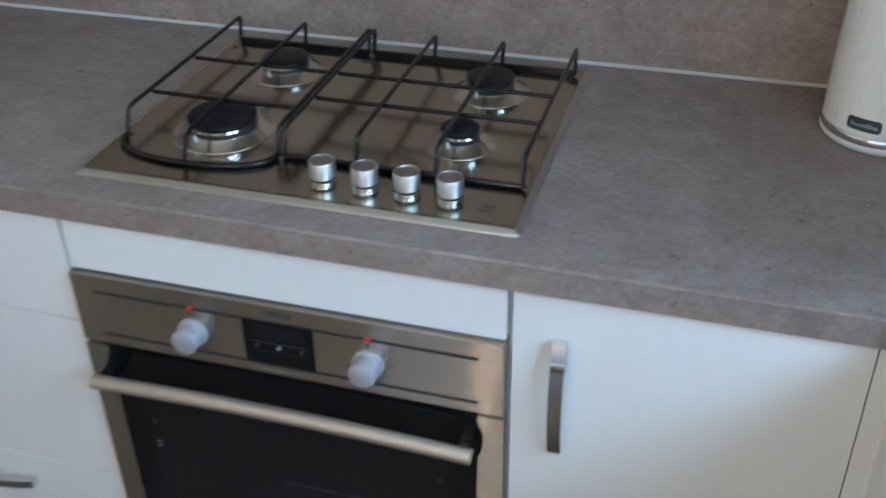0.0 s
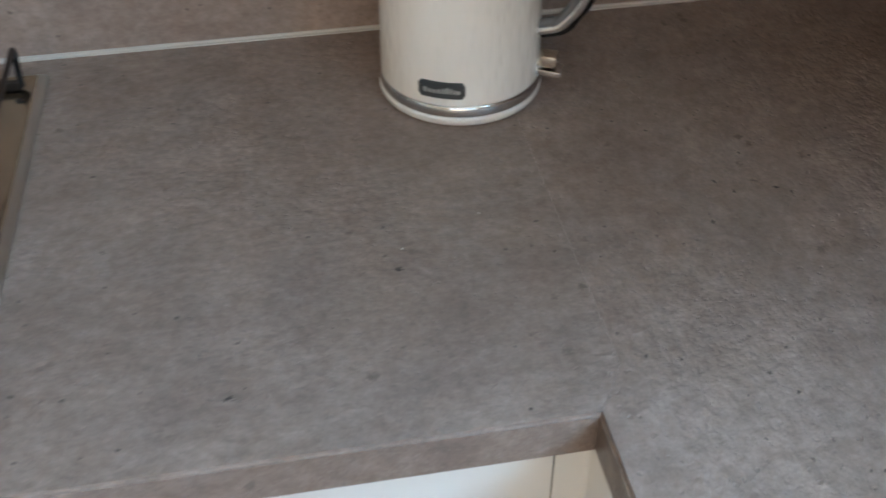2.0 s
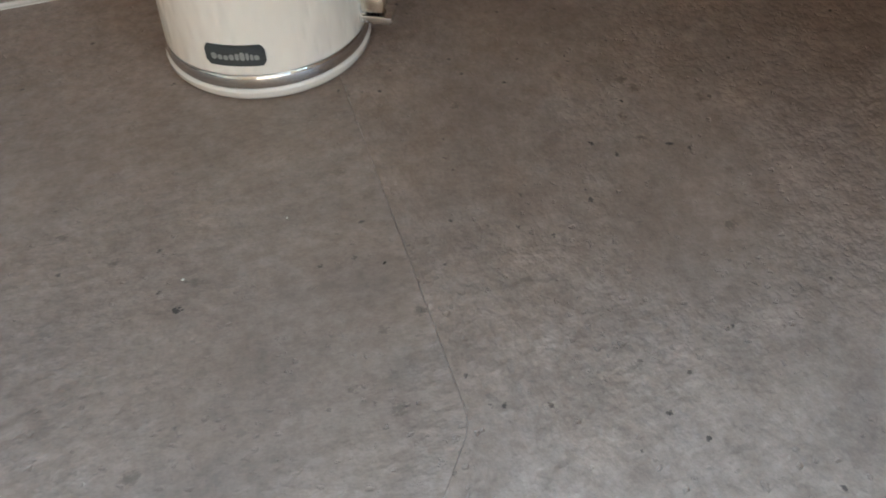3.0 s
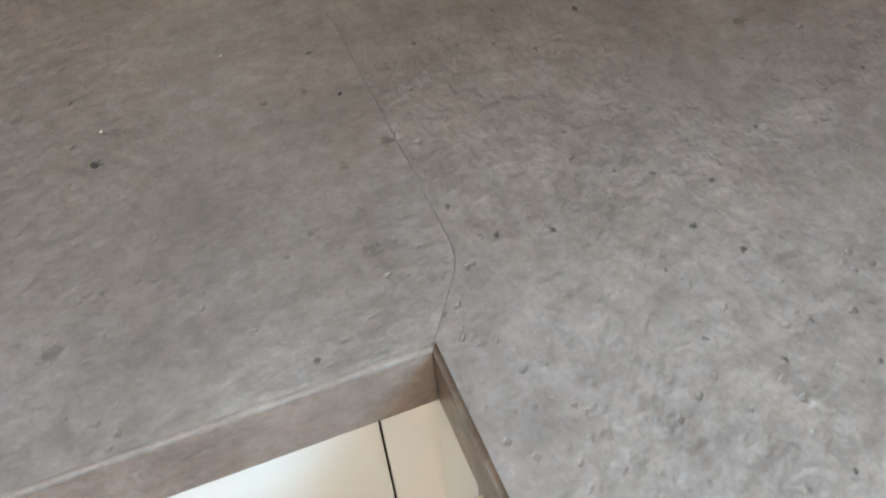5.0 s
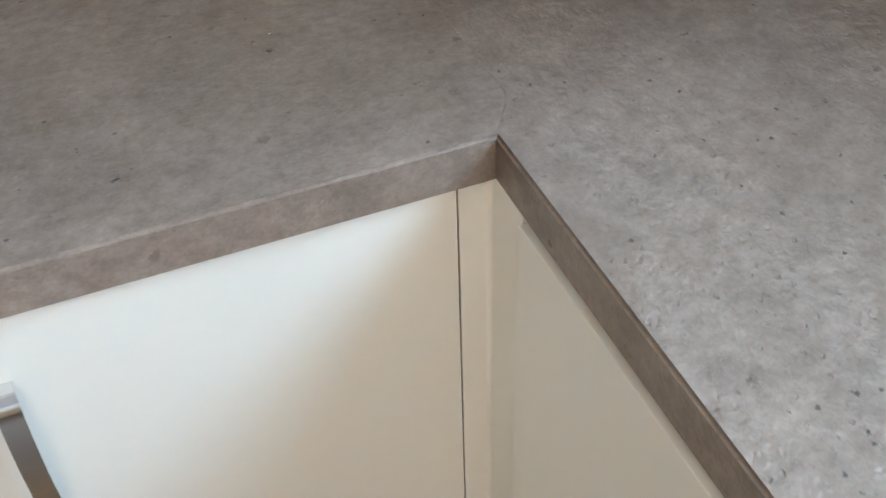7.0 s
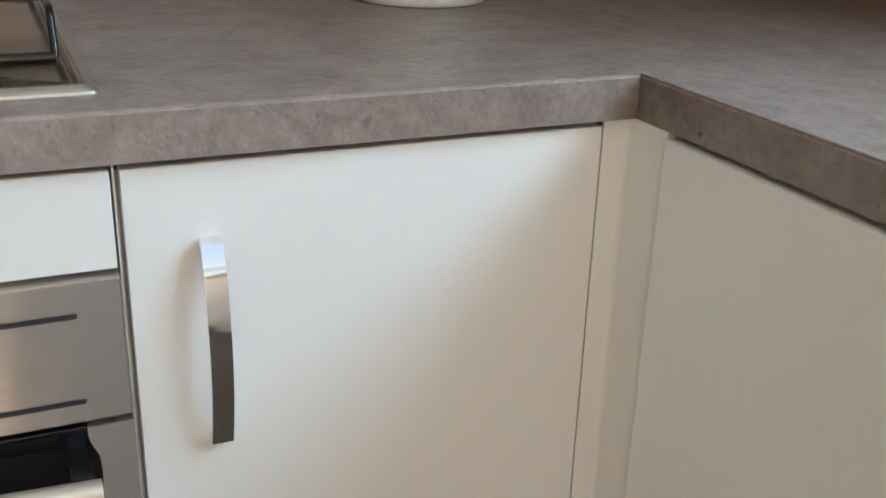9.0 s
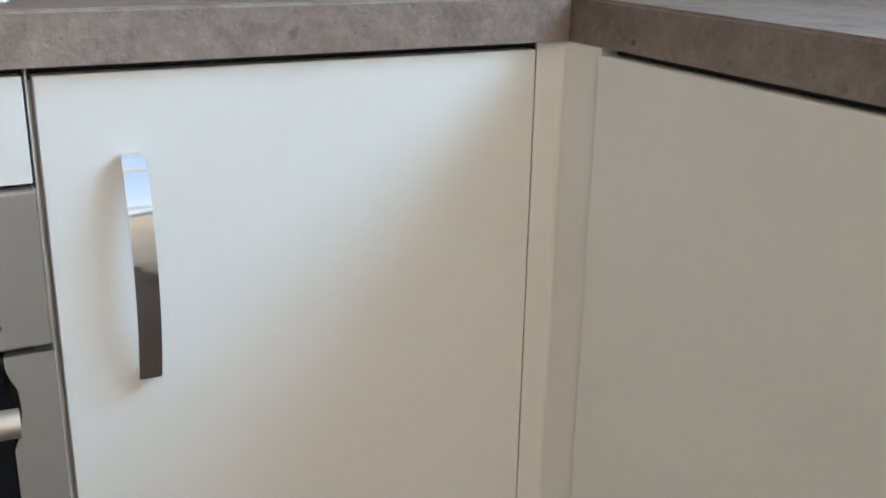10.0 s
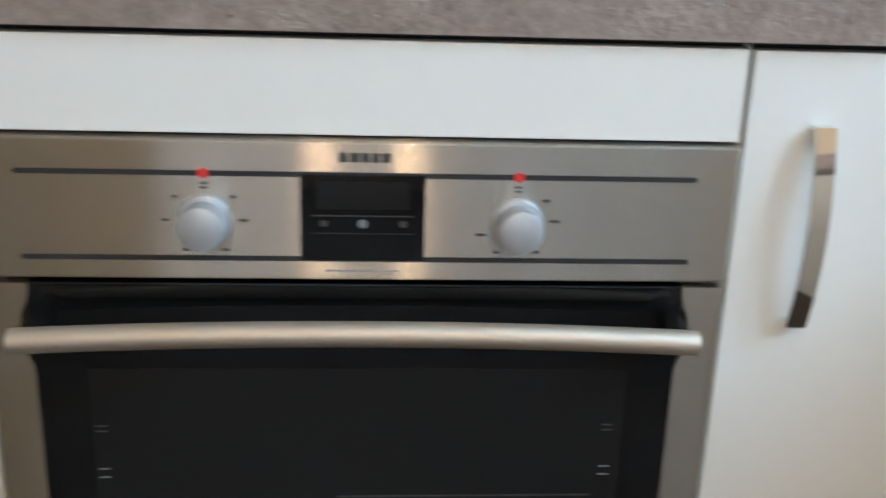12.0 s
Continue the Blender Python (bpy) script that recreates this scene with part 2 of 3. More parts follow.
def tube(points, r, n=10, bm=None, flat=1.0):
    """A round rod along points, closed at both ends."""
    b = bmesh.new()
    pts = [Vector(p) for p in points]
    rings = []
    up = None
    for i, p in enumerate(pts):
        d = ((pts[min(i + 1, len(pts) - 1)] - p).normalized() + (p - pts[max(i - 1, 0)]).normalized()).normalized()
        if up is None:
            up = Vector((0, 0, 1)) if abs(d.z) < 0.9 else Vector((1, 0, 0))
        side = d.cross(up).normalized()
        up = side.cross(d).normalized()
        rings.append([b.verts.new(p + r * (math.cos(2 * math.pi * k / n) * side + flat * math.sin(2 * math.pi * k / n) * up)) for k in range(n)])
    for lo, hi in zip(rings, rings[1:]):
        for k in range(n):
            b.faces.new((lo[k], lo[(k + 1) % n], hi[(k + 1) % n], hi[k]))
    b.faces.new(rings[0][::-1])
    b.faces.new(rings[-1])
    return join(bm, b) if bm else b


def rounded(points, r, seg=5):
    """The corners of a polyline made round."""
    pts = [Vector(p) for p in points]
    out = [pts[0]]
    for a, p, c in zip(pts, pts[1:], pts[2:]):
        u, w = (a - p), (c - p)
        k = min(r, u.length * 0.45, w.length * 0.45)
        s, e = p + u.normalized() * k, p + w.normalized() * k
        out += [s.lerp(p, i / seg).lerp(p.lerp(e, i / seg), i / seg) for i in range(seg + 1)]
    return out + [pts[-1]]


def structure(ob, label, category):
    return tagged(ob, label, category, kind="structure")


# ---------------------------------------------------------------- room
TOP, UNDER, WALL_Y, WALL_X, REAR, LEFT, HIGH = 0.91, 0.872, 0.58, 0.64, -2.7, -2.6, 2.4
structure(part("floor", box(LEFT - 0.1, WALL_X + 0.3, REAR - 0.1, WALL_Y + 0.12, -0.1, 0.0), FLOOR), "dark tiled kitchen floor below the cabinets", "floor")
structure(part("ceiling", box(LEFT - 0.1, WALL_X + 0.3, REAR - 0.1, WALL_Y + 0.12, HIGH, HIGH + 0.1), CEILING), "plain white painted ceiling", "ceiling")
structure(part("wall_north", box(LEFT - 0.1, WALL_X + 0.3, WALL_Y + 0.012, WALL_Y + 0.12, 0, HIGH), WALL), "plain painted wall behind the splashback", "wall")
structure(part("wall_west", box(LEFT - 0.1, LEFT, REAR - 0.1, WALL_Y + 0.012, 0, HIGH), WALL), "plain painted side wall", "wall")


def wall_with_opening(name, along_x, at, thick, lo, hi, o0, o1, z0, z1):
    """Four blocks round an opening, in one mesh."""
    b = bmesh.new()
    for a0, a1, b0, b1 in ((lo, o0, 0, HIGH), (o1, hi, 0, HIGH), (o0, o1, 0, z0), (o0, o1, z1, HIGH)):
        if along_x:
            box(a0, a1, at - thick, at, b0, b1, bm=b)
        else:
            box(at, at + thick, a0, a1, b0, b1, bm=b)
    return structure(part(name, b, WALL), "painted wall with a window opening", "wall")


wall_with_opening("wall_east", False, WALL_X, 0.3, REAR - 0.1, WALL_Y + 0.012, -1.60, -0.34, 1.36, 2.25)
wall_with_opening("wall_south", True, REAR, 0.1, LEFT, WALL_X, -1.45, 0.58, 0.10, 2.25)


def window(name, along_x, at, o0, o1, z0, z1, posts, rails):
    """A white casement: outer frame, mullions, transoms and panes between them."""
    w = structure(thing(name, "white plastic framed window letting in daylight", "window"), "", "")
    f = 0.045

    def piece(kind, a0, a1, b0, b1, d, mat, bev=0.004):
        if along_x:
            return part(kind, box(a0, a1, at - 0.055 - d, at - 0.055 + d, b0, b1, bev), mat, w)
        return part(kind, box(at + 0.055 - d, at + 0.055 + d, a0, a1, b0, b1, bev), mat, w)

    piece("window_frame", o0, o0 + f, z0, z1, 0.03, WINDOW_WHITE)
    piece("window_frame", o1 - f, o1, z0, z1, 0.03, WINDOW_WHITE)
    piece("window_frame", o0 + f, o1 - f, z0, z0 + f, 0.03, WINDOW_WHITE)
    piece("window_frame", o0 + f, o1 - f, z1 - f, z1, 0.03, WINDOW_WHITE)
    for x in posts:
        piece("mullion", x - 0.03, x + 0.03, z0 + f, z1 - f, 0.028, WINDOW_WHITE)
    for z in rails:
        xs = [o0 + f, *[v for p in posts for v in (p - 0.03, p + 0.03)], o1 - f]
        for a, b in zip(xs[::2], xs[1::2]):
            piece("transom", a, b, z - 0.025, z + 0.025, 0.026, WINDOW_WHITE)
    xs = [o0 + f, *[v for p in posts for v in (p - 0.03, p + 0.03)], o1 - f]
    zs = [z0 + f, *[v for p in rails for v in (p - 0.025, p + 0.025)], z1 - f]
    for a, b in zip(xs[::2], xs[1::2]):
        for c, d in zip(zs[::2], zs[1::2]):
            piece("pane", a, b, c, d, 0.003, PANE, 0).visible_shadow = False


window("window_1", False, WALL_X + 0.19, -1.60, -0.34, 1.36, 2.25, (-0.76, -1.18), ())
window("window_2", True, REAR, -1.45, 0.58, 0.10, 2.25, (-0.435,), (1.05, 1.72))

# unseen boxes under the ceiling, added to keep the back of the worktop in shade
bulk = box(0.22, WALL_X - 0.0005, -0.13, WALL_Y - 0.30, 1.20, HIGH - 0.0005)
box(LEFT + 0.0005, WALL_X - 0.0005, WALL_Y - 0.2998, WALL_Y + 0.0115, 1.47, HIGH - 0.0005, bm=bulk)
structure(part("bulkhead", bulk, SHADE_BOX_PAINT), "unseen boxes added above the worktop to shade its back", "wall")

# splashback of the same laminate, with its bead of sealant
structure(part("splashback", box(LEFT, WALL_X - 0.0005, WALL_Y, WALL_Y + 0.010, TOP + 0.0005, 1.465, 0.001), SPLASH), "grey-brown stone-effect laminate splashback above the worktop", "splashback")
bead = slab([(LEFT, WALL_Y - 0.0045), (WALL_X, WALL_Y - 0.0045), (WALL_X, WALL_Y - 0.0002), (LEFT, WALL_Y - 0.0002)], TOP + 0.0002, TOP + 0.0045, 0.003, lambda a, b: a.z > TOP + 0.004 and b.z > TOP + 0.004 and a.y < WALL_Y - 0.004 and b.y < WALL_Y - 0.004)
structure(part("sealant_bead", bead, SEALANT, smooth=50), "white silicone bead along the back of the worktop", "sealant")

structure(part("splashback", box(WALL_X - 0.010, WALL_X - 0.0005, -2.4, WALL_Y - 0.0005, TOP + 0.0005, 1.35, 0.001), SPLASH), "grey-brown stone-effect laminate splashback below the side window", "splashback")
# worktops, joined at a mason's mitre
G, E = 0.0003, 0.00275
MITRE = [(0.00205, E), (0.0238, 0.035), (0.0272, 0.043), (0.0288, 0.053), (0.0288, WALL_Y)]
back_outline = [(LEFT, E)] + [(x - G, y) for x, y in MITRE] + [(LEFT, WALL_Y)]
side_outline = [(E, -2.4), (WALL_X, -2.4), (WALL_X, WALL_Y)] + MITRE[::-1] + [(E, E * 1.46)]
hi = TOP - 0.001


def run_of_worktop(outline, edge, nose, mat, label):
    """A slab and, along its front, the laminated edge with its eased arris."""
    w = thing("worktop", label, "worktop")
    part("slab", slab(outline, UNDER, TOP), mat, w)
    part("front_edge", slab(edge, UNDER, TOP, 0.0026, nose), EDGING, w, smooth=50)


run_of_worktop(back_outline, [(LEFT, 0), (-G, 0), (0.00205 - G, E), (LEFT, E)], lambda a, b: a.z > hi and b.z > hi and abs(a.y) < 1e-6 and abs(b.y) < 1e-6, LAMINATE, "grey-brown stone-effect laminate worktop along the back wall")
run_of_worktop(side_outline, [(0, -2.4), (E, -2.4), (E, E * 1.46), (0, 0)], lambda a, b: a.z > hi and b.z > hi and abs(a.x) < 1e-6 and abs(b.x) < 1e-6, LAMINATE_SIDE, "grey-brown stone-effect laminate worktop of the side run")

# ---------------------------------------------------------------- cabinets
FRONT = 0.0095  # front face of the doors of the back run
PLINTH = 0.15
CX = -0.7325  # middle of the oven and hob


def bow_handle(parent, m, length=0.1722, width=0.017, depth=0.027):
    """A flat chrome bow: a bent bar with squared ends turned in to the door."""
    b = bmesh.new()
    n = 24
    prof = []
    for i in range(n + 1):
        s = i / n
        z = length * (s - 0.5)
        prof.append((-(0.013 + (depth - 0.013) * (1 - (2 * s - 1) ** 2)), z))
    t = 0.0055
    outer = [(0.0, -length / 2)] + prof + [(0.0, length / 2)]
    inner = [(0.0, -length / 2 + t)] + [(y + t * 0.9, z * (1 - 2 * t / length)) for y, z in prof] + [(0.0, length / 2 - t)]
    loops = []
    for x in (-width / 2, width / 2):
        loops.append(([b.verts.new((x, y, z)) for y, z in outer], [b.verts.new((x, y, z)) for y, z in inner]))
    (lo, li), (ro, ri) = loops
    for i in range(len(lo) - 1):
        b.faces.new((lo[i], lo[i + 1], ro[i + 1], ro[i]))
        b.faces.new((li[i + 1], li[i], ri[i], ri[i + 1]))
        b.faces.new((lo[i + 1], lo[i], li[i], li[i + 1]))
        b.faces.new((ro[i], ro[i + 1], ri[i + 1], ri[i]))
    for i in (0, -1):
        b.faces.new((lo[i], ro[i], ri[i], li[i]))
    bmesh.ops.recalc_face_normals(b, faces=b.faces)
    sharp = [e for e in b.edges if len(e.link_faces) == 2 and e.calc_face_angle() > 0.9]
    bmesh.ops.bevel(b, geom=sharp, offset=0.0008, segments=2, affect="EDGES")
    b.transform(m)
    return part("handle", b, CHROME, parent, "chrome bow handle", smooth=35)


def front_panel(kind, x0, x1, z0, z1, parent, y=FRONT):
    return part(kind, box(x0, x1, y, y + 0.018, z0, z1, 0.0012), DOOR, parent)


def carcass(x0, x1, parent, z1=UNDER - 0.002):
    part("body", box(x0, x1, FRONT + 0.021, WALL_Y - 0.01, PLINTH, z1), CARCASS, parent)


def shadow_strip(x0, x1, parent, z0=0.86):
    # a dark strip put in for the shade below the worktop
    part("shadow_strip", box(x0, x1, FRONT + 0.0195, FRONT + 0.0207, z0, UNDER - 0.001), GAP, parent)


# door unit between the oven and the corner
unit = thing("base_cabinet", "white satin base cabinet with one door and chrome bow handle", "cabinet")
carcass(-0.4285, -0.002, unit)
door = front_panel("door", -0.4262, -0.0272, 0.155, 0.865, unit)
bow_handle(door, pose(-0.3665, FRONT, 0.7212))
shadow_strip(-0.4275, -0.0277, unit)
# dark sliver that paints the shade in the gap beside the door
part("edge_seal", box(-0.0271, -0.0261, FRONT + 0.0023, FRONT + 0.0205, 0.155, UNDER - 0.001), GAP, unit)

# corner post: two fillets meeting in a rounded inner corner
post = thing("corner_post", "off-white corner post filling the gap between cabinets", "cabinet filler")
R = 0.005
arc = [(-R + R * math.sin(a), FRONT - R + R * math.cos(a)) for a in [radians(90 * k / 6) for k in range(7)]]
prof = [(-0.0260, FRONT)] + arc + [(0.0, -0.0455)]
back = [(0.016, -0.0455), (0.016, FRONT + 0.016), (-0.0260, FRONT + 0.016)]
part("fillet", slab((prof + back)[::-1], PLINTH, UNDER - 0.0005), DOOR, post, smooth=30)

# drawer unit on the far side of the oven
drawers = thing("drawer_cabinet", "white satin drawer cabinet with chrome bow handles", "cabinet")
carcass(-1.5365, -1.0365, drawers)
for z0, z1 in ((0.6995, 0.865), (0.397, 0.6965), (0.155, 0.394)):
    d = front_panel("drawer_front", -1.5345, -1.0385, z0, z1, drawers)
    if z1 < 0.8:
        bow_handle(d, pose(-1.292, FRONT, z1 - 0.052) @ pose(0, 0, 0, 0, 90, 0))
shadow_strip(-1.5355, -1.0375, drawers)
# dark strips put in for the shade between the drawer fronts
for z in (0.698, 0.3955):
    part("shadow_strip", box(-1.5355, -1.0375, FRONT + 0.012, FRONT + 0.0207, z - 0.0012, z + 0.0012), GAP, drawers)
# plain units on to the end of the run
far = thing("base_cabinet", "white satin base cabinet beside the drawers", "cabinet")
carcass(LEFT + 0.01, -1.5375, far)
front_panel("door", -2.06, -1.5375, 0.155, 0.865, far)
front_panel("door", LEFT + 0.012, -2.063, 0.155, 0.865, far)

# side run: doors flush with the edge of the worktop above them
SIDE = -0.004
y = -0.0475
while y - 0.5965 > -2.46:
    y0, y1 = y - 0.5965, y
    u = thing("base_cabinet", "off-white satin base cabinet under the side worktop", "cabinet", "side run cabinets")
    part("body", box(SIDE + 0.021, WALL_X - 0.01, y0 - 0.0015, y1 + 0.0015, PLINTH, UNDER - 0.002), CARCASS, u)
    part("door", box(SIDE, SIDE + 0.018, y0, y1, 0.155, 0.8665, 0.0012), DOOR, u)
    # dark strip put in for the shade above this door
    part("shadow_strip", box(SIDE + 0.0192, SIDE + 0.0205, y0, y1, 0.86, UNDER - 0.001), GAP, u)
    y -= 0.60
structure(part("baseboard", box(LEFT, -0.0, FRONT + 0.06, FRONT + 0.075, 0, PLINTH), DOOR), "white plinth board under the cabinets", "plinth")
structure(part("baseboard", box(0.06, 0.075, -2.4, FRONT + 0.055, 0, PLINTH), DOOR), "white plinth board under the side cabinets", "plinth")

# housing of the oven with a blank panel above it
housing = thing("oven_housing", "white built-under housing with a blank panel above the oven", "cabinet")
front_panel("panel", -1.0322, -0.4332, 0.7918, 0.8658, housing, FRONT - 0.0015)
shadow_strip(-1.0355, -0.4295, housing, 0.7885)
for x0 in (-1.0358, -0.4308):
    part("side_panel", box(x0, x0 + 0.0015, FRONT + 0.005, WALL_Y - 0.012, PLINTH, UNDER - 0.002), CARCASS, housing)
part("bottom_panel", box(-1.0335, -0.4315, FRONT + 0.022, WALL_Y - 0.012, PLINTH, PLINTH + 0.016), CARCASS, housing)
part("blank_panel", box(-1.0322, -0.4332, FRONT - 0.001, FRONT + 0.017, 0.155, 0.188, 0.001), DOOR, housing)

# ---------------------------------------------------------------- oven
oven = thing("oven", "built-in stainless steel oven with black glass door and silver knobs", "oven")
OX0, OX1 = CX - 0.3005, CX + 0.3005
part("body", box(OX0 + 0.012, OX1 - 0.012, 0.021, 0.55, 0.195, 0.785), INNER, oven, "dark oven body")
fascia = part("control_panel", box(OX0, OX1, 0.0, 0.020, 0.6745, 0.7885, 0.0020, 3), STEEL, oven, "brushed steel control panel")


def plate(kind, x0, x1, z0, z1, y, mat, parent, label="", thick=0.0008, bevel=0.0):
    return part(kind, box(x0, x1, y - thick, y + 0.0004, z0, z1, bevel), mat, parent, label)


def stadium(x0, x1, z, h, y, thick):
    """A flat bar with round ends, standing in the x-z plane."""
    r = h / 2
    pts = [(x0 + r - r * math.sin(a), z - r * math.cos(a)) for a in [math.pi * k / 8 for k in range(9)]]
    pts += [(x1 - r + r * math.sin(a), z + r * math.cos(a)) for a in [math.pi * k / 8 for k in range(9)]]
    b = slab(pts, 0, thick)
    b.transform(Matrix(((1, 0, 0, 0), (0, 0, -1, y), (0, 1, 0, 0), (0, 0, 0, 1))))
    return b


part("groove", stadium(CX - 0.2675, CX + 0.2675, 0.7622, 0.0042, 0.0001, 0.0007), GAP, fascia)
part("groove", stadium(CX - 0.2675, CX + 0.2675, 0.6925, 0.0042, 0.0001, 0.0007), GAP, fascia)
display = plate("display", CX - 0.0495, CX + 0.0495, 0.6915, 0.7625, 0.0, GLASS_BLACK, oven, "black glass clock display", 0.0012, 0.0004)
plate("screen", CX - 0.036, CX + 0.036, 0.7345, 0.7575, -0.0012, INNER, display, "unlit clock screen", 0.0003)
plate("line", CX - 0.040, CX + 0.040, 0.7285, 0.7295, -0.0012, PRINT, display, "", 0.0003)
plate("line", CX - 0.040, CX + 0.040, 0.7142, 0.7145, -0.0012, PRINT, display, "", 0.0003)
for dx in (-0.031, 0.0, 0.032):
    part("touch_key", lathe([(0.0, 0.0), (0.0036 if dx == 0 else 0.0028, 0.0), (0.0036 if dx == 0 else 0.0028, 0.0005), (0.0, 0.0005)], 14, at=(CX + dx, -0.0012, 0.7225), turn=pose(0, 0, 0, 90)), PALE_PRINT if dx == 0 else PRINT, display)
# maker's mark drawn as plain strokes
for dx, w in ((-0.0185, 0.006), (-0.0105, 0.0075), (-0.0015, 0.0065), (0.0068, 0.006), (0.0145, 0.0065)):
    plate("maker_mark", CX + dx, CX + dx + w, 0.7725, 0.7800, 0.0, PRINT, fascia, "", 0.0003)
for k in range(7):
    plate("small_print", CX - 0.029 + k * 0.0085, CX - 0.029 + k * 0.0085 + 0.0060, 0.6815, 0.6832, 0.0, PALE_PRINT, fascia, "", 0.0002)


def oven_knob(x, z, ticks):
    turn = pose(0, 0, 0, 90)
    k = part("knob", lathe([(0.0, 0.0), (0.0212, 0.0), (0.0212, 0.0040), (0.0202, 0.0050), (0.0168, 0.0054), (0.0163, 0.0090), (0.0166, 0.0140), (0.0158, 0.0144), (0.0158, 0.0156), (0.0178, 0.0160), (0.0182, 0.0245), (0.0176, 0.0272), (0.0158, 0.0284), (0.0, 0.0290)], 48, at=(x, 0.0, z), turn=turn), SILVER, oven, "silver retractable knob", smooth=40)
    part("ring", lathe([(0.0160, 0.0146), (0.0171, 0.0148), (0.0171, 0.0156), (0.0160, 0.0158)], 48, at=(x, 0.0, z), turn=turn), CHROME, k, "thin chrome ring", smooth=40)
    part("red_mark", lathe([(0.0, 0.0), (0.0042, 0.0), (0.0042, 0.0009), (0.0, 0.0009)], 18, at=(x, 0.0, 0.7622), turn=pose(0, 0, 0, 90)), RED, fascia, "red position mark")
    for a, w in ticks:
        cx, cz = x + 0.0305 * math.sin(radians(a)), z + 0.0285 * math.cos(radians(a))
        plate("dial_mark", cx - w / 2, cx + w / 2, cz - 0.0011, cz + 0.0011, 0.0, PRINT, fascia, "", 0.0003)
    for dz in (0.0265, 0.0300):
        plate("dial_mark", x - 0.0026, x + 0.0026, z + dz - 0.0007, z + dz + 0.0007, 0.0, PRINT, fascia, "", 0.0003)


oven_knob(-0.8565, 0.724, ((-48, 0.004), (48, 0.004), (-90, 0.005), (90, 0.007), (-150, 0.005), (150, 0.006)))
oven_knob(-0.6090, 0.724, ((48, 0.005), (86, 0.008), (148, 0.006), (-110, 0.007), (-150, 0.005)))

odoor = part("door", box(OX0 + 0.033, OX1 - 0.033, 0.0025, 0.020, 0.198, 0.6695, 0.001), GLASS_BLACK, oven, "black glass oven door")


def steel_strip(x0, x1, inner):
    """Side strip of the oven door, hollowed near its top where the bar's bracket stands."""
    s = 1 if inner > x0 + 0.01 else -1
    pts = [(x0, 0.198), (x1, 0.198)]
    rim = [(inner, 0.596), (inner - s * 0.005, 0.608), (inner - s * 0.0075, 0.622), (inner - s * 0.0075, 0.634), (inner - s * 0.0065, 0.644), (inner - s * 0.0025, 0.652), (inner, 0.661), (inner, 0.6695)]
    pts = [(x0, 0.198), (x1, 0.198)] + (rim + [(x0, 0.6695)] if s > 0 else [(x1, 0.6695)] + rim[::-1])
    b = slab(pts, 0, 0.019, 0.0)
    b.transform(Matrix(((1, 0, 0, 0), (0, 0, -1, 0.0195), (0, 1, 0, 0), (0, 0, 0, 1))))
    return part("side_strip", b, STEEL, odoor, "brushed steel side strip")


steel_strip(OX0, OX0 + 0.0345, OX0 + 0.0345)
steel_strip(OX1 - 0.0345, OX1, OX1 - 0.0345)
part("backing", box(OX0 + 0.001, OX1 - 0.001, 0.012, 0.0195, 0.198, 0.668), GAP, odoor)
plate("inner_window", CX - 0.226, CX + 0.226, 0.255, 0.594, 0.0025, INNER, odoor, "dark inner pane of the oven door", 0.0004)
part("top_lip", stadium(CX - 0.245, CX + 0.245, 0.6635, 0.010, 0.0025, 0.0035), GLASS_BLACK, odoor, "rounded black lip along the door's top")
for x in (CX - 0.2175, CX + 0.2135):
    for z in (0.541, 0.536, 0.500, 0.492):
        plate("shelf_support", x - 0.0042, x + 0.0042, z - 0.0006, z + 0.0006, 0.0021, PRINT if z > 0.53 else PALE_PRINT, odoor, "", 0.0003)
plate("shelf_edge", CX - 0.02, CX + 0.203, 0.4705, 0.4718, 0.0021, PRINT, odoor, "", 0.0003)
BAR_Z, BAR_Y = 0.6385, -0.041
# the bar is arched, its middle higher than its ends
arch = [(CX + 0.2690 * k / 16, BAR_Y, BAR_Z - 0.0008 + 0.0068 * (1 - (k / 16) ** 2)) for k in range(-16, 17)]
bar_mesh = tube(arch, 0.0103, 28)
rims = [e for e in bar_mesh.edges if abs(abs(e.verts[0].co.x - CX) - 0.2690) < 1e-4 and abs(abs(e.verts[1].co.x - CX) - 0.2690) < 1e-4]
bmesh.ops.bevel(bar_mesh, geom=rims, offset=0.002, segments=2, affect="EDGES")
bar = part("handle_bar", bar_mesh, BAR, odoor, "satin aluminium arched bar handle", smooth=50)
for s in (-1, 1):
    b = bmesh.new()
    x0 = CX + s * 0.266
    ring0 = [(x0, BAR_Y + 0.004, BAR_Z + 0.006), (x0 - s * 0.016, BAR_Y + 0.004, BAR_Z + 0.006), (x0 - s * 0.016, BAR_Y + 0.004, BAR_Z - 0.006), (x0, BAR_Y + 0.004, BAR_Z - 0.006)]
    ring1 = [(x0 - s * 0.002, 0.003, BAR_Z + 0.012), (x0 - s * 0.017, 0.003, BAR_Z + 0.012), (x0 - s * 0.017, 0.003, BAR_Z - 0.010), (x0 - s * 0.002, 0.003, BAR_Z - 0.012)]
    r0, r1 = [b.verts.new(p) for p in ring0], [b.verts.new(p) for p in ring1]
    b.faces.new(r0)
    b.faces.new(r1[::-1])
    for i in range(4):
        b.faces.new((r0[i], r0[(i + 1) % 4], r1[(i + 1) % 4], r1[i]))
    bmesh.ops.bevel(b, geom=b.edges[:], offset=0.002, segments=2, affect="EDGES")
    part("bracket", b, GLASS_BLACK, bar, "black plastic bracket", smooth=50)

# ---------------------------------------------------------------- hob
hob = thing("gas_hob", "stainless steel four-burner gas hob with black wire pan supports", "hob")
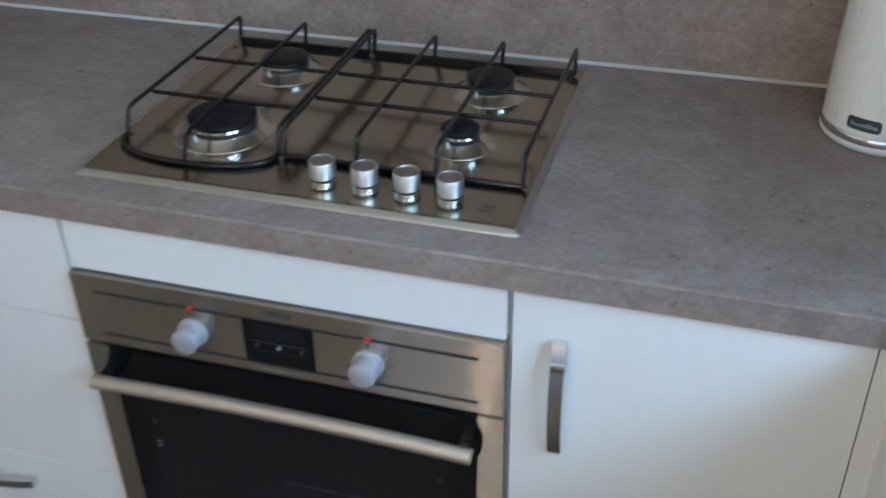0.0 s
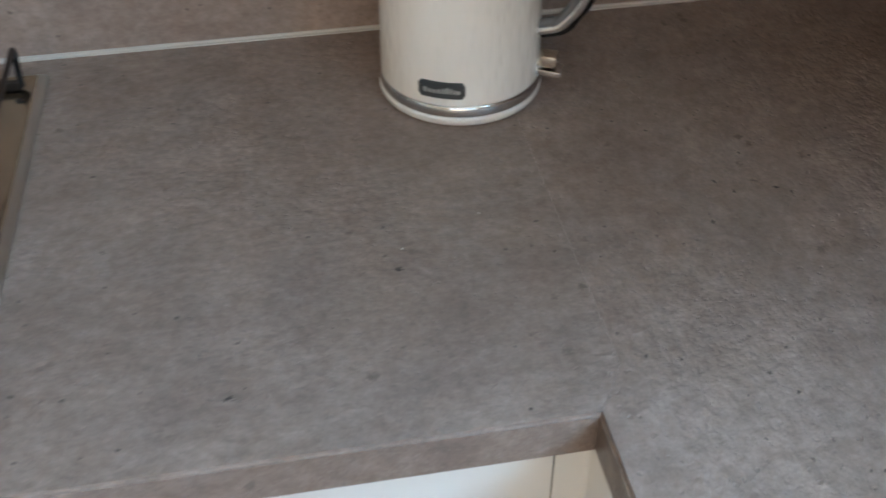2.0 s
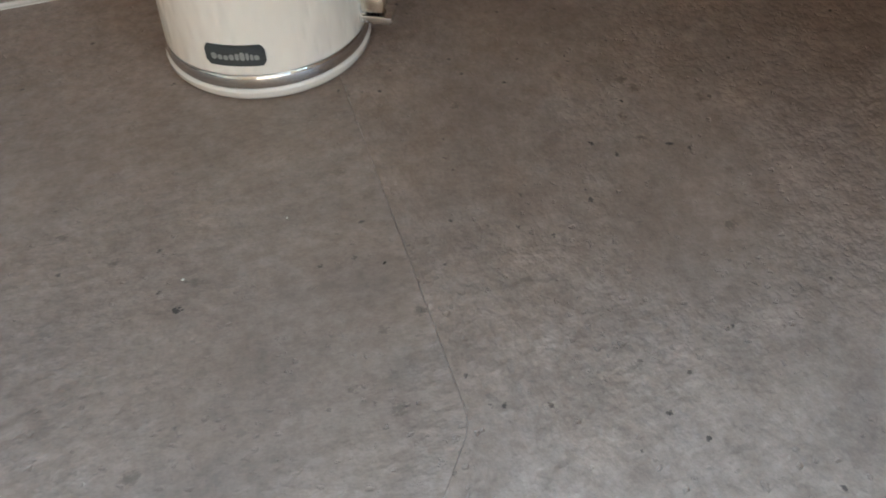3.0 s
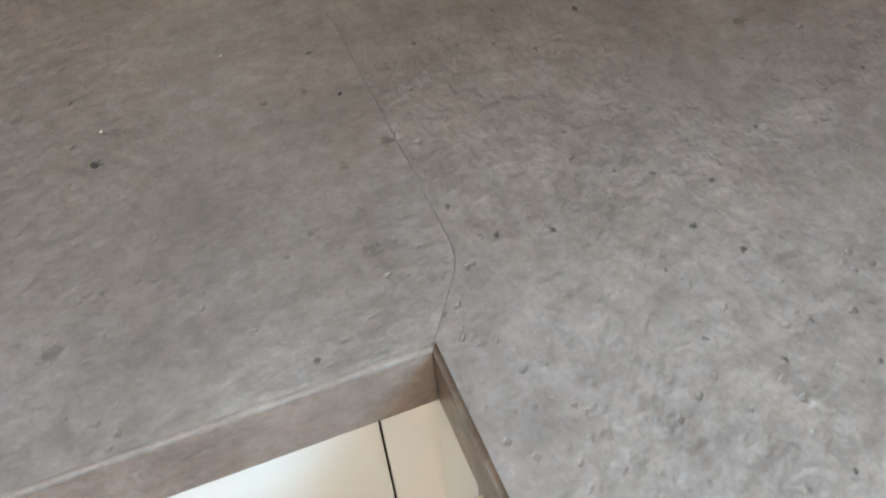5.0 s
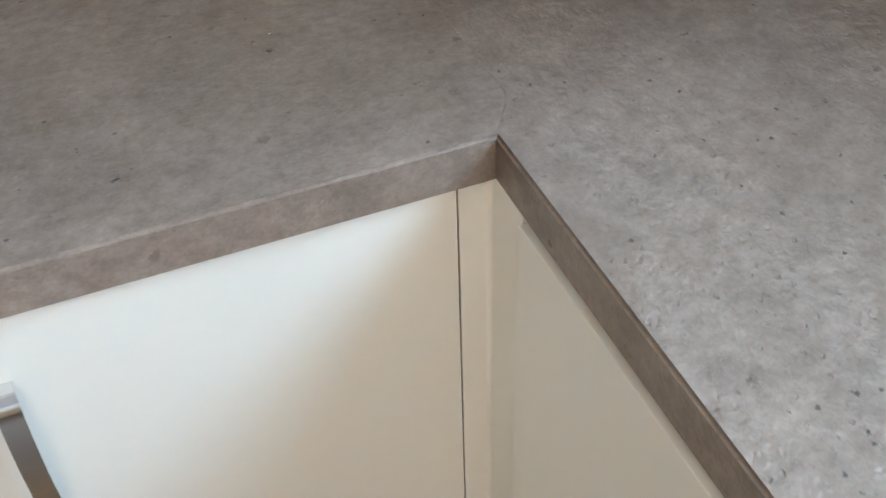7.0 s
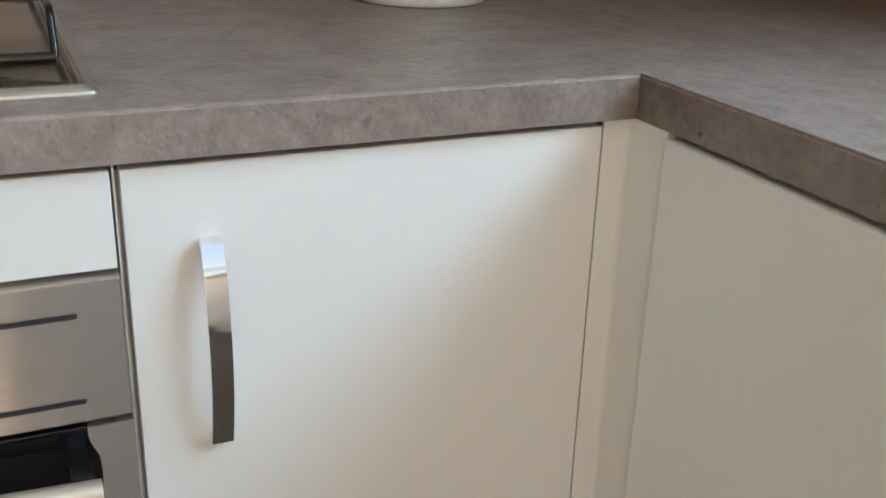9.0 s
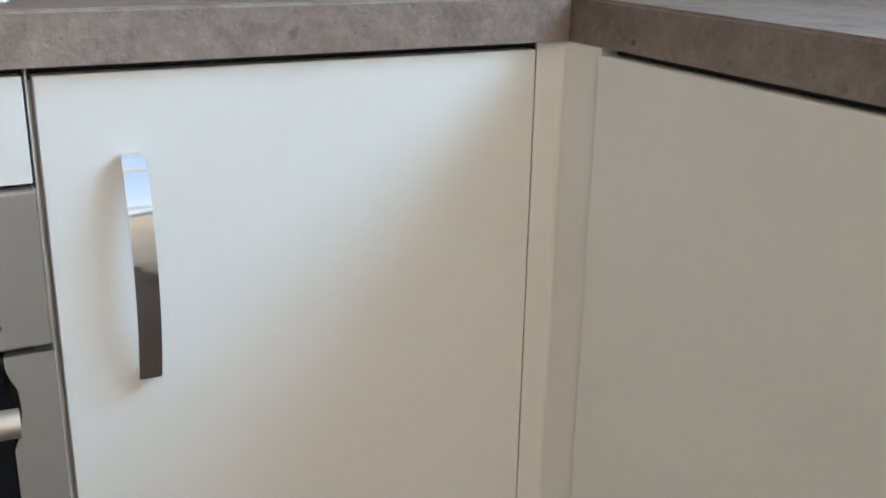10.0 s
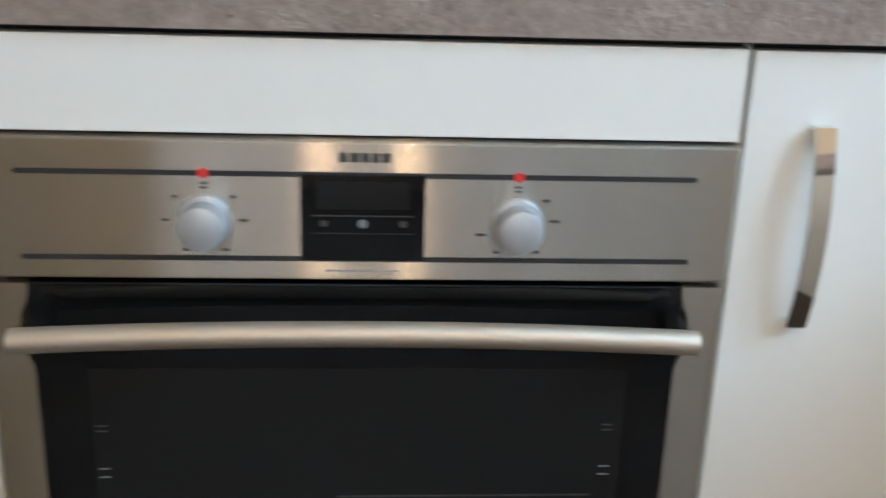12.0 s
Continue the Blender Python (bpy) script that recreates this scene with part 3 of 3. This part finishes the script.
HX0, HX1, HY0, HY1, TZ = -1.029, -0.4305, 0.0525, 0.543, 0.9150


def ring_loop(bm, inset, z, r, n=6):
    x0, x1, y0, y1 = HX0 + inset, HX1 - inset, HY0 + inset, HY1 - inset
    out = []
    for cx, cy, a0 in ((x1 - r, y1 - r, 0), (x0 + r, y1 - r, 90), (x0 + r, y0 + r, 180), (x1 - r, y0 + r, 270)):
        for k in range(n + 1):
            a = radians(a0 + 90 * k / n)
            out.append(bm.verts.new((cx + r * math.cos(a), cy + r * math.sin(a), z)))
    return out


def loft(bm, rings, cap=True):
    for lo, hi in zip(rings, rings[1:]):
        for i in range(len(lo)):
            j = (i + 1) % len(lo)
            bm.faces.new((lo[i], lo[j], hi[j], hi[i]))
    if cap:
        bm.faces.new(rings[-1])
        bm.faces.new(rings[0][::-1])


b = bmesh.new()
loft(b, [ring_loop(b, 0.0, 0.9102, 0.007), ring_loop(b, 0.0, 0.9112, 0.007), ring_loop(b, 0.0009, 0.9122, 0.0065), ring_loop(b, 0.0085, 0.9168, 0.005), ring_loop(b, 0.0105, 0.9172, 0.005), ring_loop(b, 0.0130, 0.9160, 0.0045), ring_loop(b, 0.0160, TZ, 0.004)])
tray = part("tray", b, TRAY, hob, "brushed steel tray with raised rim", smooth=45)
b = bmesh.new()
loft(b, [ring_loop(b, -0.0004, 0.9101, 0.007), ring_loop(b, -0.0004, 0.9114, 0.007), ring_loop(b, 0.0006, 0.9126, 0.0065), ring_loop(b, 0.0074, 0.9166, 0.005), ring_loop(b, 0.0080, 0.9162, 0.005)], cap=False)
part("edge_trim", b, RIM_SATIN, tray, "satin steel edge", smooth=45)


def burner(x, y, r):
    """Steel dish, polished crown with its slots, and a flat black cap."""
    u = part("burner", lathe([(r + 0.024, TZ - 0.0004), (r + 0.0225, TZ + 0.0012), (r + 0.019, TZ + 0.0020), (r + 0.0075, TZ + 0.0098), (r + 0.004, TZ + 0.0112), (r - 0.004, TZ + 0.0115)], 56, at=(x, y, 0)), RIM, hob, "pressed steel burner dish", smooth=30)
    crown = part("crown", lathe([(r - 0.006, TZ + 0.0150), (r + 0.0005, TZ + 0.0154), (r + 0.0022, TZ + 0.0166), (r + 0.0022, TZ + 0.0208), (r - 0.001, TZ + 0.0215)], 56, at=(x, y, 0)), CHROME, u, "polished metal flame crown", smooth=35)
    # dark ring that paints the shadow between crown and dish
    part("neck", lathe([(r + 0.0005, TZ + 0.0108), (r - 0.0015, TZ + 0.0120), (r - 0.0015, TZ + 0.0156)], 40, at=(x, y, 0)), GAP, u, smooth=40)
    n = int(r * 620)
    slots = bmesh.new()
    for k in range(n):
        a = 2 * math.pi * k / n
        s = box(-0.0006, 0.0006, r + 0.0012, r + 0.0025, TZ + 0.0180, TZ + 0.0205)
        s.transform(Matrix.Translation((x, y, 0)) @ Matrix.Rotation(a, 4, "Z"))
        join(slots, s)
    tagged(part("flame_slots", slots, GAP, u), kind="stuff")
    part("cap", lathe([(r - 0.002, TZ + 0.0214), (r + 0.0008, TZ + 0.0220), (r + 0.0008, TZ + 0.0250), (r - 0.0010, TZ + 0.0268), (r - 0.005, TZ + 0.0276), (0.0, TZ + 0.0280)], 56, at=(x, y, 0)), CAST, u, "matt black enamel burner cap", smooth=40)
    a = radians(255)
    px, py = x + (r + 0.0075) * math.cos(a), y + (r + 0.0075) * math.sin(a)
    part("spark_pin", lathe([(0.0022, TZ + 0.006), (0.0022, TZ + 0.0140), (0.0010, TZ + 0.0145), (0.0010, TZ + 0.0180), (0.0, TZ + 0.0182)], 12, at=(px, py, 0)), SEALANT, u, "white ceramic spark pin", smooth=40)


burner(-0.8885, 0.209, 0.0480)
burner(-0.8865, 0.420, 0.0350)
burner(-0.5610, 0.427, 0.0350)
burner(-0.5590, 0.256, 0.0260)

# pan supports of bent enamelled wire: a low frame on the tray, rods raised over the burners, and cross rods
RZ, CZ, BZ = 0.9550, 0.9490, 0.9190


def support(xs, cross, x0, x1, bulge, label):
    mid, half = (x0 + x1) / 2, (x1 - x0) / 2
    if bulge:
        pts = [(mid - half * math.cos(a), 0.156 - 0.053 * math.sin(a) ** 0.8, BZ) for a in [math.pi * q / 20 for q in range(21)]]
    else:
        pts = [(x0, 0.156, BZ), (x1, 0.156, BZ)]
    g = part("pan_support", tube(pts, 0.0040), ENAMEL, hob, label, smooth=60)
    part("rear_band", box(x0, x1, 0.5065, 0.5125, BZ - 0.003, BZ + 0.007, 0.001), ENAMEL, g)
    for x in xs:
        yf = 0.156
        if bulge and x0 + 0.02 < x < x1 - 0.02:
            yf = 0.104
        path = rounded([(x, yf, BZ), (x, yf + 0.014 if yf > 0.12 else yf + 0.012, RZ - 0.004 if yf < 0.12 else RZ - 0.002), (x, yf + 0.030, RZ), (x, 0.5185, RZ + 0.0025), (x, 0.5095, BZ)], 0.007)
        part("rod", tube(path, 0.0033), ENAMEL, g, smooth=60)
    for y, a, b_ in cross:
        part("cross_rod", tube([(a, y, CZ), (b_, y, CZ)], 0.0031), ENAMEL, g, smooth=60)
    for x in (x0, x1):
        for yy in (0.165, 0.488):
            part("rubber_foot", lathe([(0.0035, TZ), (0.0042, TZ + 0.001), (0.0042, BZ - 0.003), (0.0, BZ - 0.003)], 12, at=(x, yy, 0)), GAP, g)


support((-1.0090, -0.8930, -0.7830), ((0.361, -1.009, -0.783), (0.235, -1.009, -0.783)), -1.0090, -0.7830, True, "black enamelled wire pan support with a curved front")
support((-0.7740, -0.6730, -0.5640, -0.4510), ((0.361, -0.774, -0.451), (0.274, -0.774, -0.451)), -0.7740, -0.4510, False, "black enamelled wire pan support")


def hob_knob(x, y):
    k = part("knob", lathe([(0.0, TZ + 0.0072), (0.0155, TZ + 0.0072), (0.0166, TZ + 0.0080), (0.0166, TZ + 0.0290), (0.0160, TZ + 0.0300), (0.0153, TZ + 0.0300), (0.0150, TZ + 0.0294), (0.0, TZ + 0.0294)], 40, at=(x, y, 0)), ALU, hob, "satin aluminium control knob", smooth=40)
    part("neck", lathe([(0.0160, TZ + 0.0042), (0.0160, TZ + 0.0074)], 32, at=(x, y, 0)), GAP, k, smooth=40)
    part("top_disc", lathe([(0.0149, TZ + 0.0290), (0.0149, TZ + 0.0296), (0.0, TZ + 0.0295)], 40), SPUN, k, "spun aluminium top").location = (x, y, 0)
    part("collar", lathe([(0.0165, TZ - 0.0003), (0.0165, TZ + 0.0032), (0.0152, TZ + 0.0044), (0.0, TZ + 0.0046)], 40, at=(x, y, 0)), CHROME, k, "chrome collar", smooth=40)
    for dx, dy in ((0.022, 0.010), (0.024, 0.013)):
        part("dial_mark", box(x + dx, x + dx + 0.0012, y + dy, y + dy + 0.003, TZ + 0.0002, TZ + 0.0005), PRINT, k)


for x in (-0.7005, -0.6435, -0.5875, -0.5315):
    hob_knob(x, 0.1125)
# maker's mark as plain strokes
for dx, dy, w, d in ((-0.008, 0.003, 0.006, 0.0012), (-0.008, -0.002, 0.005, 0.0012), (-0.008, -0.002, 0.0012, 0.006), (0.001, 0.003, 0.006, 0.0012), (0.0015, -0.002, 0.0055, 0.0012), (0.0, -0.002, 0.0012, 0.006), (-0.014, -0.010, 0.020, 0.001)):
    part("maker_mark", box(-0.4795 + dx, -0.4795 + dx + w, 0.104 + dy, 0.104 + dy + d, TZ + 0.0002, TZ + 0.0005), PRINT, hob)

# ---------------------------------------------------------------- kettle
KX, KY = -0.0145, 0.4475
kettle = thing("kettle", "cream-white cordless kettle with embossed body and chrome band, on the worktop", "kettle", at=(KX, KY, TOP))


def embossed(name):
    mat, n, l, p = material(name)
    v = mapped(n, l, (150, 150, 52))
    w = n.new("ShaderNodeTexVoronoi")
    w.feature = "SMOOTH_F1"
    w.inputs["Scale"].default_value = 1.0
    l.new(v, w.inputs["Vector"])
    p.inputs["Base Color"].default_value = (0.86, 0.835, 0.775, 1)
    f = noise_node(n, l, mapped(n, l), 30.0, 3.0)
    l.new(ramp(n, l, f, [(0.3, (0.845, 0.82, 0.76)), (0.7, (0.875, 0.85, 0.79))]), p.inputs["Base Color"])
    p.inputs["Roughness"].default_value = 0.26
    p.inputs["Coat Weight"].default_value = 0.2
    bump(n, l, p, w.outputs["Distance"], 0.6, 0.0022)
    return mat


part("base", lathe([(0.074, 0.0), (0.0785, 0.0012), (0.0812, 0.0050), (0.0815, 0.0090), (0.0800, 0.0110), (0.0, 0.0112)], 96), KETTLE_WHITE, kettle, "white power base", smooth=40)
part("foot_ring", lathe([(0.070, 0.0001), (0.0738, 0.0001), (0.0738, 0.0012), (0.070, 0.0012)], 64), GREY_PLASTIC, kettle)
part("chrome_band", lathe([(0.076, 0.0112), (0.0800, 0.0118), (0.0806, 0.0150), (0.0803, 0.0215), (0.0794, 0.0225), (0.070, 0.0225)], 96), CHROME, kettle, "polished chrome band", smooth=40)
part("body", lathe([(0.0770, 0.0223), (0.0792, 0.0232), (0.0793, 0.030), (0.0786, 0.080), (0.0770, 0.140), (0.0745, 0.185), (0.0700, 0.212), (0.0660, 0.222), (0.0, 0.224)], 128), embossed("embossed_cream_white_paint"), kettle, smooth=50)
lid = part("lid", lathe([(0.064, 0.2225), (0.0645, 0.228), (0.058, 0.234), (0.030, 0.240), (0.0, 0.241)], 64), KETTLE_WHITE, kettle, "white lid", smooth=50)
part("lid_knob", lathe([(0.006, 0.240), (0.005, 0.248), (0.011, 0.252), (0.012, 0.258), (0.008, 0.262), (0.0, 0.263)], 32), CHROME, lid, "chrome lid knob", smooth=50)


def on_body(a0, a1, z0, z1, r, thick, n=16):
    """A curved plate on the kettle's round side."""
    b = bmesh.new()
    cols = []
    for k in range(n + 1):
        a = radians(a0 + (a1 - a0) * k / n)
        e = min(1, math.sqrt(max(0.0, 1 - (abs(2 * k / n - 1) * 1.0) ** 14)) + 0.55)
        zc, h = (z0 + z1) / 2, (z1 - z0) / 2 * e
        cols.append([b.verts.new((q * math.cos(a), q * math.sin(a), zc + s * h)) for q, s in ((r, -1), (r + thick, -1), (r + thick, 1), (r, 1))])
    for lo, hi_ in zip(cols, cols[1:]):
        for i in range(4):
            b.faces.new((lo[i], lo[(i + 1) % 4], hi_[(i + 1) % 4], hi_[i]))
    b.faces.new(cols[0])
    b.faces.new(cols[-1][::-1])
    return b


badge = part("badge", on_body(230.5, 262, 0.0325, 0.0480, 0.0785, 0.0022), BADGE, kettle, "dark slate badge", smooth=40)
part("badge_rim", on_body(229.7, 262.8, 0.0315, 0.0490, 0.0783, 0.0016), BADGE, badge, smooth=40)
# maker's mark as plain strokes
for a, w, h in ((228.5, 3.0, 0.0055), (232.2, 2.4, 0.0045), (235.2, 2.6, 0.0040), (238.4, 2.4, 0.0050), (241.5, 2.0, 0.0060), (244.0, 2.6, 0.0070), (247.2, 1.6, 0.0065), (249.4, 1.6, 0.0050), (251.4, 2.6, 0.0042)):
    part("maker_mark", on_body(a + 5.3, a + w + 5.3, 0.0372, 0.0372 + h, 0.0805, 0.0005, 3), BADGE_TYPE, badge)
ANG = radians(-26)
K = Matrix.Rotation(ANG, 4, "Z")
curve = rounded([(0.0765, 0, 0.073), (0.098, 0, 0.078), (0.122, 0, 0.108), (0.124, 0, 0.150), (0.108, 0, 0.188), (0.072, 0, 0.194)], 0.035, 8)
hb = tube(curve, 0.0072, 14, flat=0.8)
hb.transform(K)
grip = part("handle", hb, CHROME, kettle, "chrome handle with dark outer grip", smooth=60)
inner = [(x - 0.0065 * (1 if 0.07 < z < 0.185 else 0.2), 0, z + (0.004 if z < 0.08 else -0.004 if z > 0.18 else 0)) for x, _, z in curve]
hb = tube(inner, 0.0060, 12, flat=0.9)
hb.transform(K)
part("inner_grip", hb, GREY_PLASTIC, grip, "grey inner grip", smooth=60)
hb = tube([(x + 0.0045, 0, z - (0.003 if z < 0.09 else 0)) for x, _, z in curve], 0.0055, 12, flat=0.8)
hb.transform(K)
part("outer_grip", hb, ENAMEL, grip, "black outer grip", smooth=60)
sw = box(0.072, 0.102, -0.010, 0.010, 0.0330, 0.0395, 0.002)
sw.transform(K @ pose(0, 0, 0, 0, 3, 0))
switch = part("switch", sw, CHROME, kettle, "chrome switch lever", smooth=50)
sw = box(0.080, 0.098, -0.0085, 0.0085, 0.0365, 0.0495, 0.003)
sw.transform(K)
part("switch_paddle", sw, RIM, switch, "satin switch paddle", smooth=50)
stub = tube([(0.072, 0, 0.038), (0.083, 0, 0.039)], 0.007, 14)
stub.transform(K)
part("hinge", stub, CHROME, switch, smooth=50)
part("spout", tube([(-0.064 * math.cos(ANG), -0.064 * math.sin(ANG), 0.196), (-0.090 * math.cos(ANG), -0.090 * math.sin(ANG), 0.216)], 0.016, 18), KETTLE_WHITE, kettle, "short spout", smooth=50)

# ---------------------------------------------------------------- ceiling light over the room
lamp = thing("ceiling_light", "two-bulb warm ceiling light with a white base", "lamp", at=(0, 0, 0))
part("base_plate", lathe([(0.0, HIGH - 0.02), (0.06, HIGH - 0.02), (0.065, HIGH - 0.015), (0.065, HIGH - 0.0002)], 40, at=(-0.735, -1.85, 0)), WINDOW_WHITE, lamp, smooth=40)
part("arm", tube([(-0.855, -1.85, 1.852), (-0.615, -1.85, 1.852)], 0.008), CHROME, lamp, smooth=60)
part("stem", tube([(-0.735, -1.85, 1.852), (-0.735, -1.85, HIGH - 0.018)], 0.008), CHROME, lamp, smooth=60)
for x, yy, zz in BULBS:
    part("lamp_holder", lathe([(0.0, zz + 0.085), (0.016, zz + 0.085), (0.018, zz + 0.130), (0.0, zz + 0.132)], 24, at=(x, yy, 0)), WINDOW_WHITE, lamp, smooth=40)
    part("bulb", lathe([(0.0, zz + 0.040), (0.010, zz + 0.041), (0.014, zz + 0.060), (0.013, zz + 0.0852), (0.0, zz + 0.0855)], 24, at=(x, yy, 0)), glow("warm_bulb_glass", (1.0, 0.72, 0.42), 12.0), lamp, "glowing warm bulb", smooth=60)

# ---------------------------------------------------------------- crumbs on the worktop


def crumb(x, y, size, turn, mat, label):
    """A small ragged crumb lying on the worktop."""
    rng = random.Random(int(abs(x) * 5000) + int(y * 900))
    b = bmesh.new()
    bmesh.ops.create_icosphere(b, subdivisions=1, radius=1.0)
    for v in b.verts:
        k = 0.75 + 0.5 * rng.random()
        v.co = Vector((v.co.x * size[0] * k, v.co.y * size[1] * k, max(v.co.z, -0.8) * size[2]))
    b.transform(pose(x, y, TOP + 0.8 * size[2], 0, 0, turn))
    return tagged(part("crumb", b, mat), label, "crumb", "crumbs on the worktop")


CRUMB_PALE = plain("pale_bread_crumb", (0.70, 0.66, 0.58), 0.8, grain=0.1, scale=900)
CRUMB_DARK = plain("burnt_crumb", (0.03, 0.025, 0.02), 0.8, grain=0.3, scale=900)
crumb(-0.110, 0.201, (0.0011, 0.0009, 0.0006), 20, CRUMB_PALE, "tiny pale crumb lying on the laminate worktop")
crumb(-0.038, 0.236, (0.0010, 0.0008, 0.0006), 70, CRUMB_PALE, "tiny pale crumb lying on the laminate worktop")
crumb(0.013, 0.175, (0.0022, 0.0008, 0.0005), 40, CRUMB_DARK, "tiny dark fleck lying on the laminate worktop")
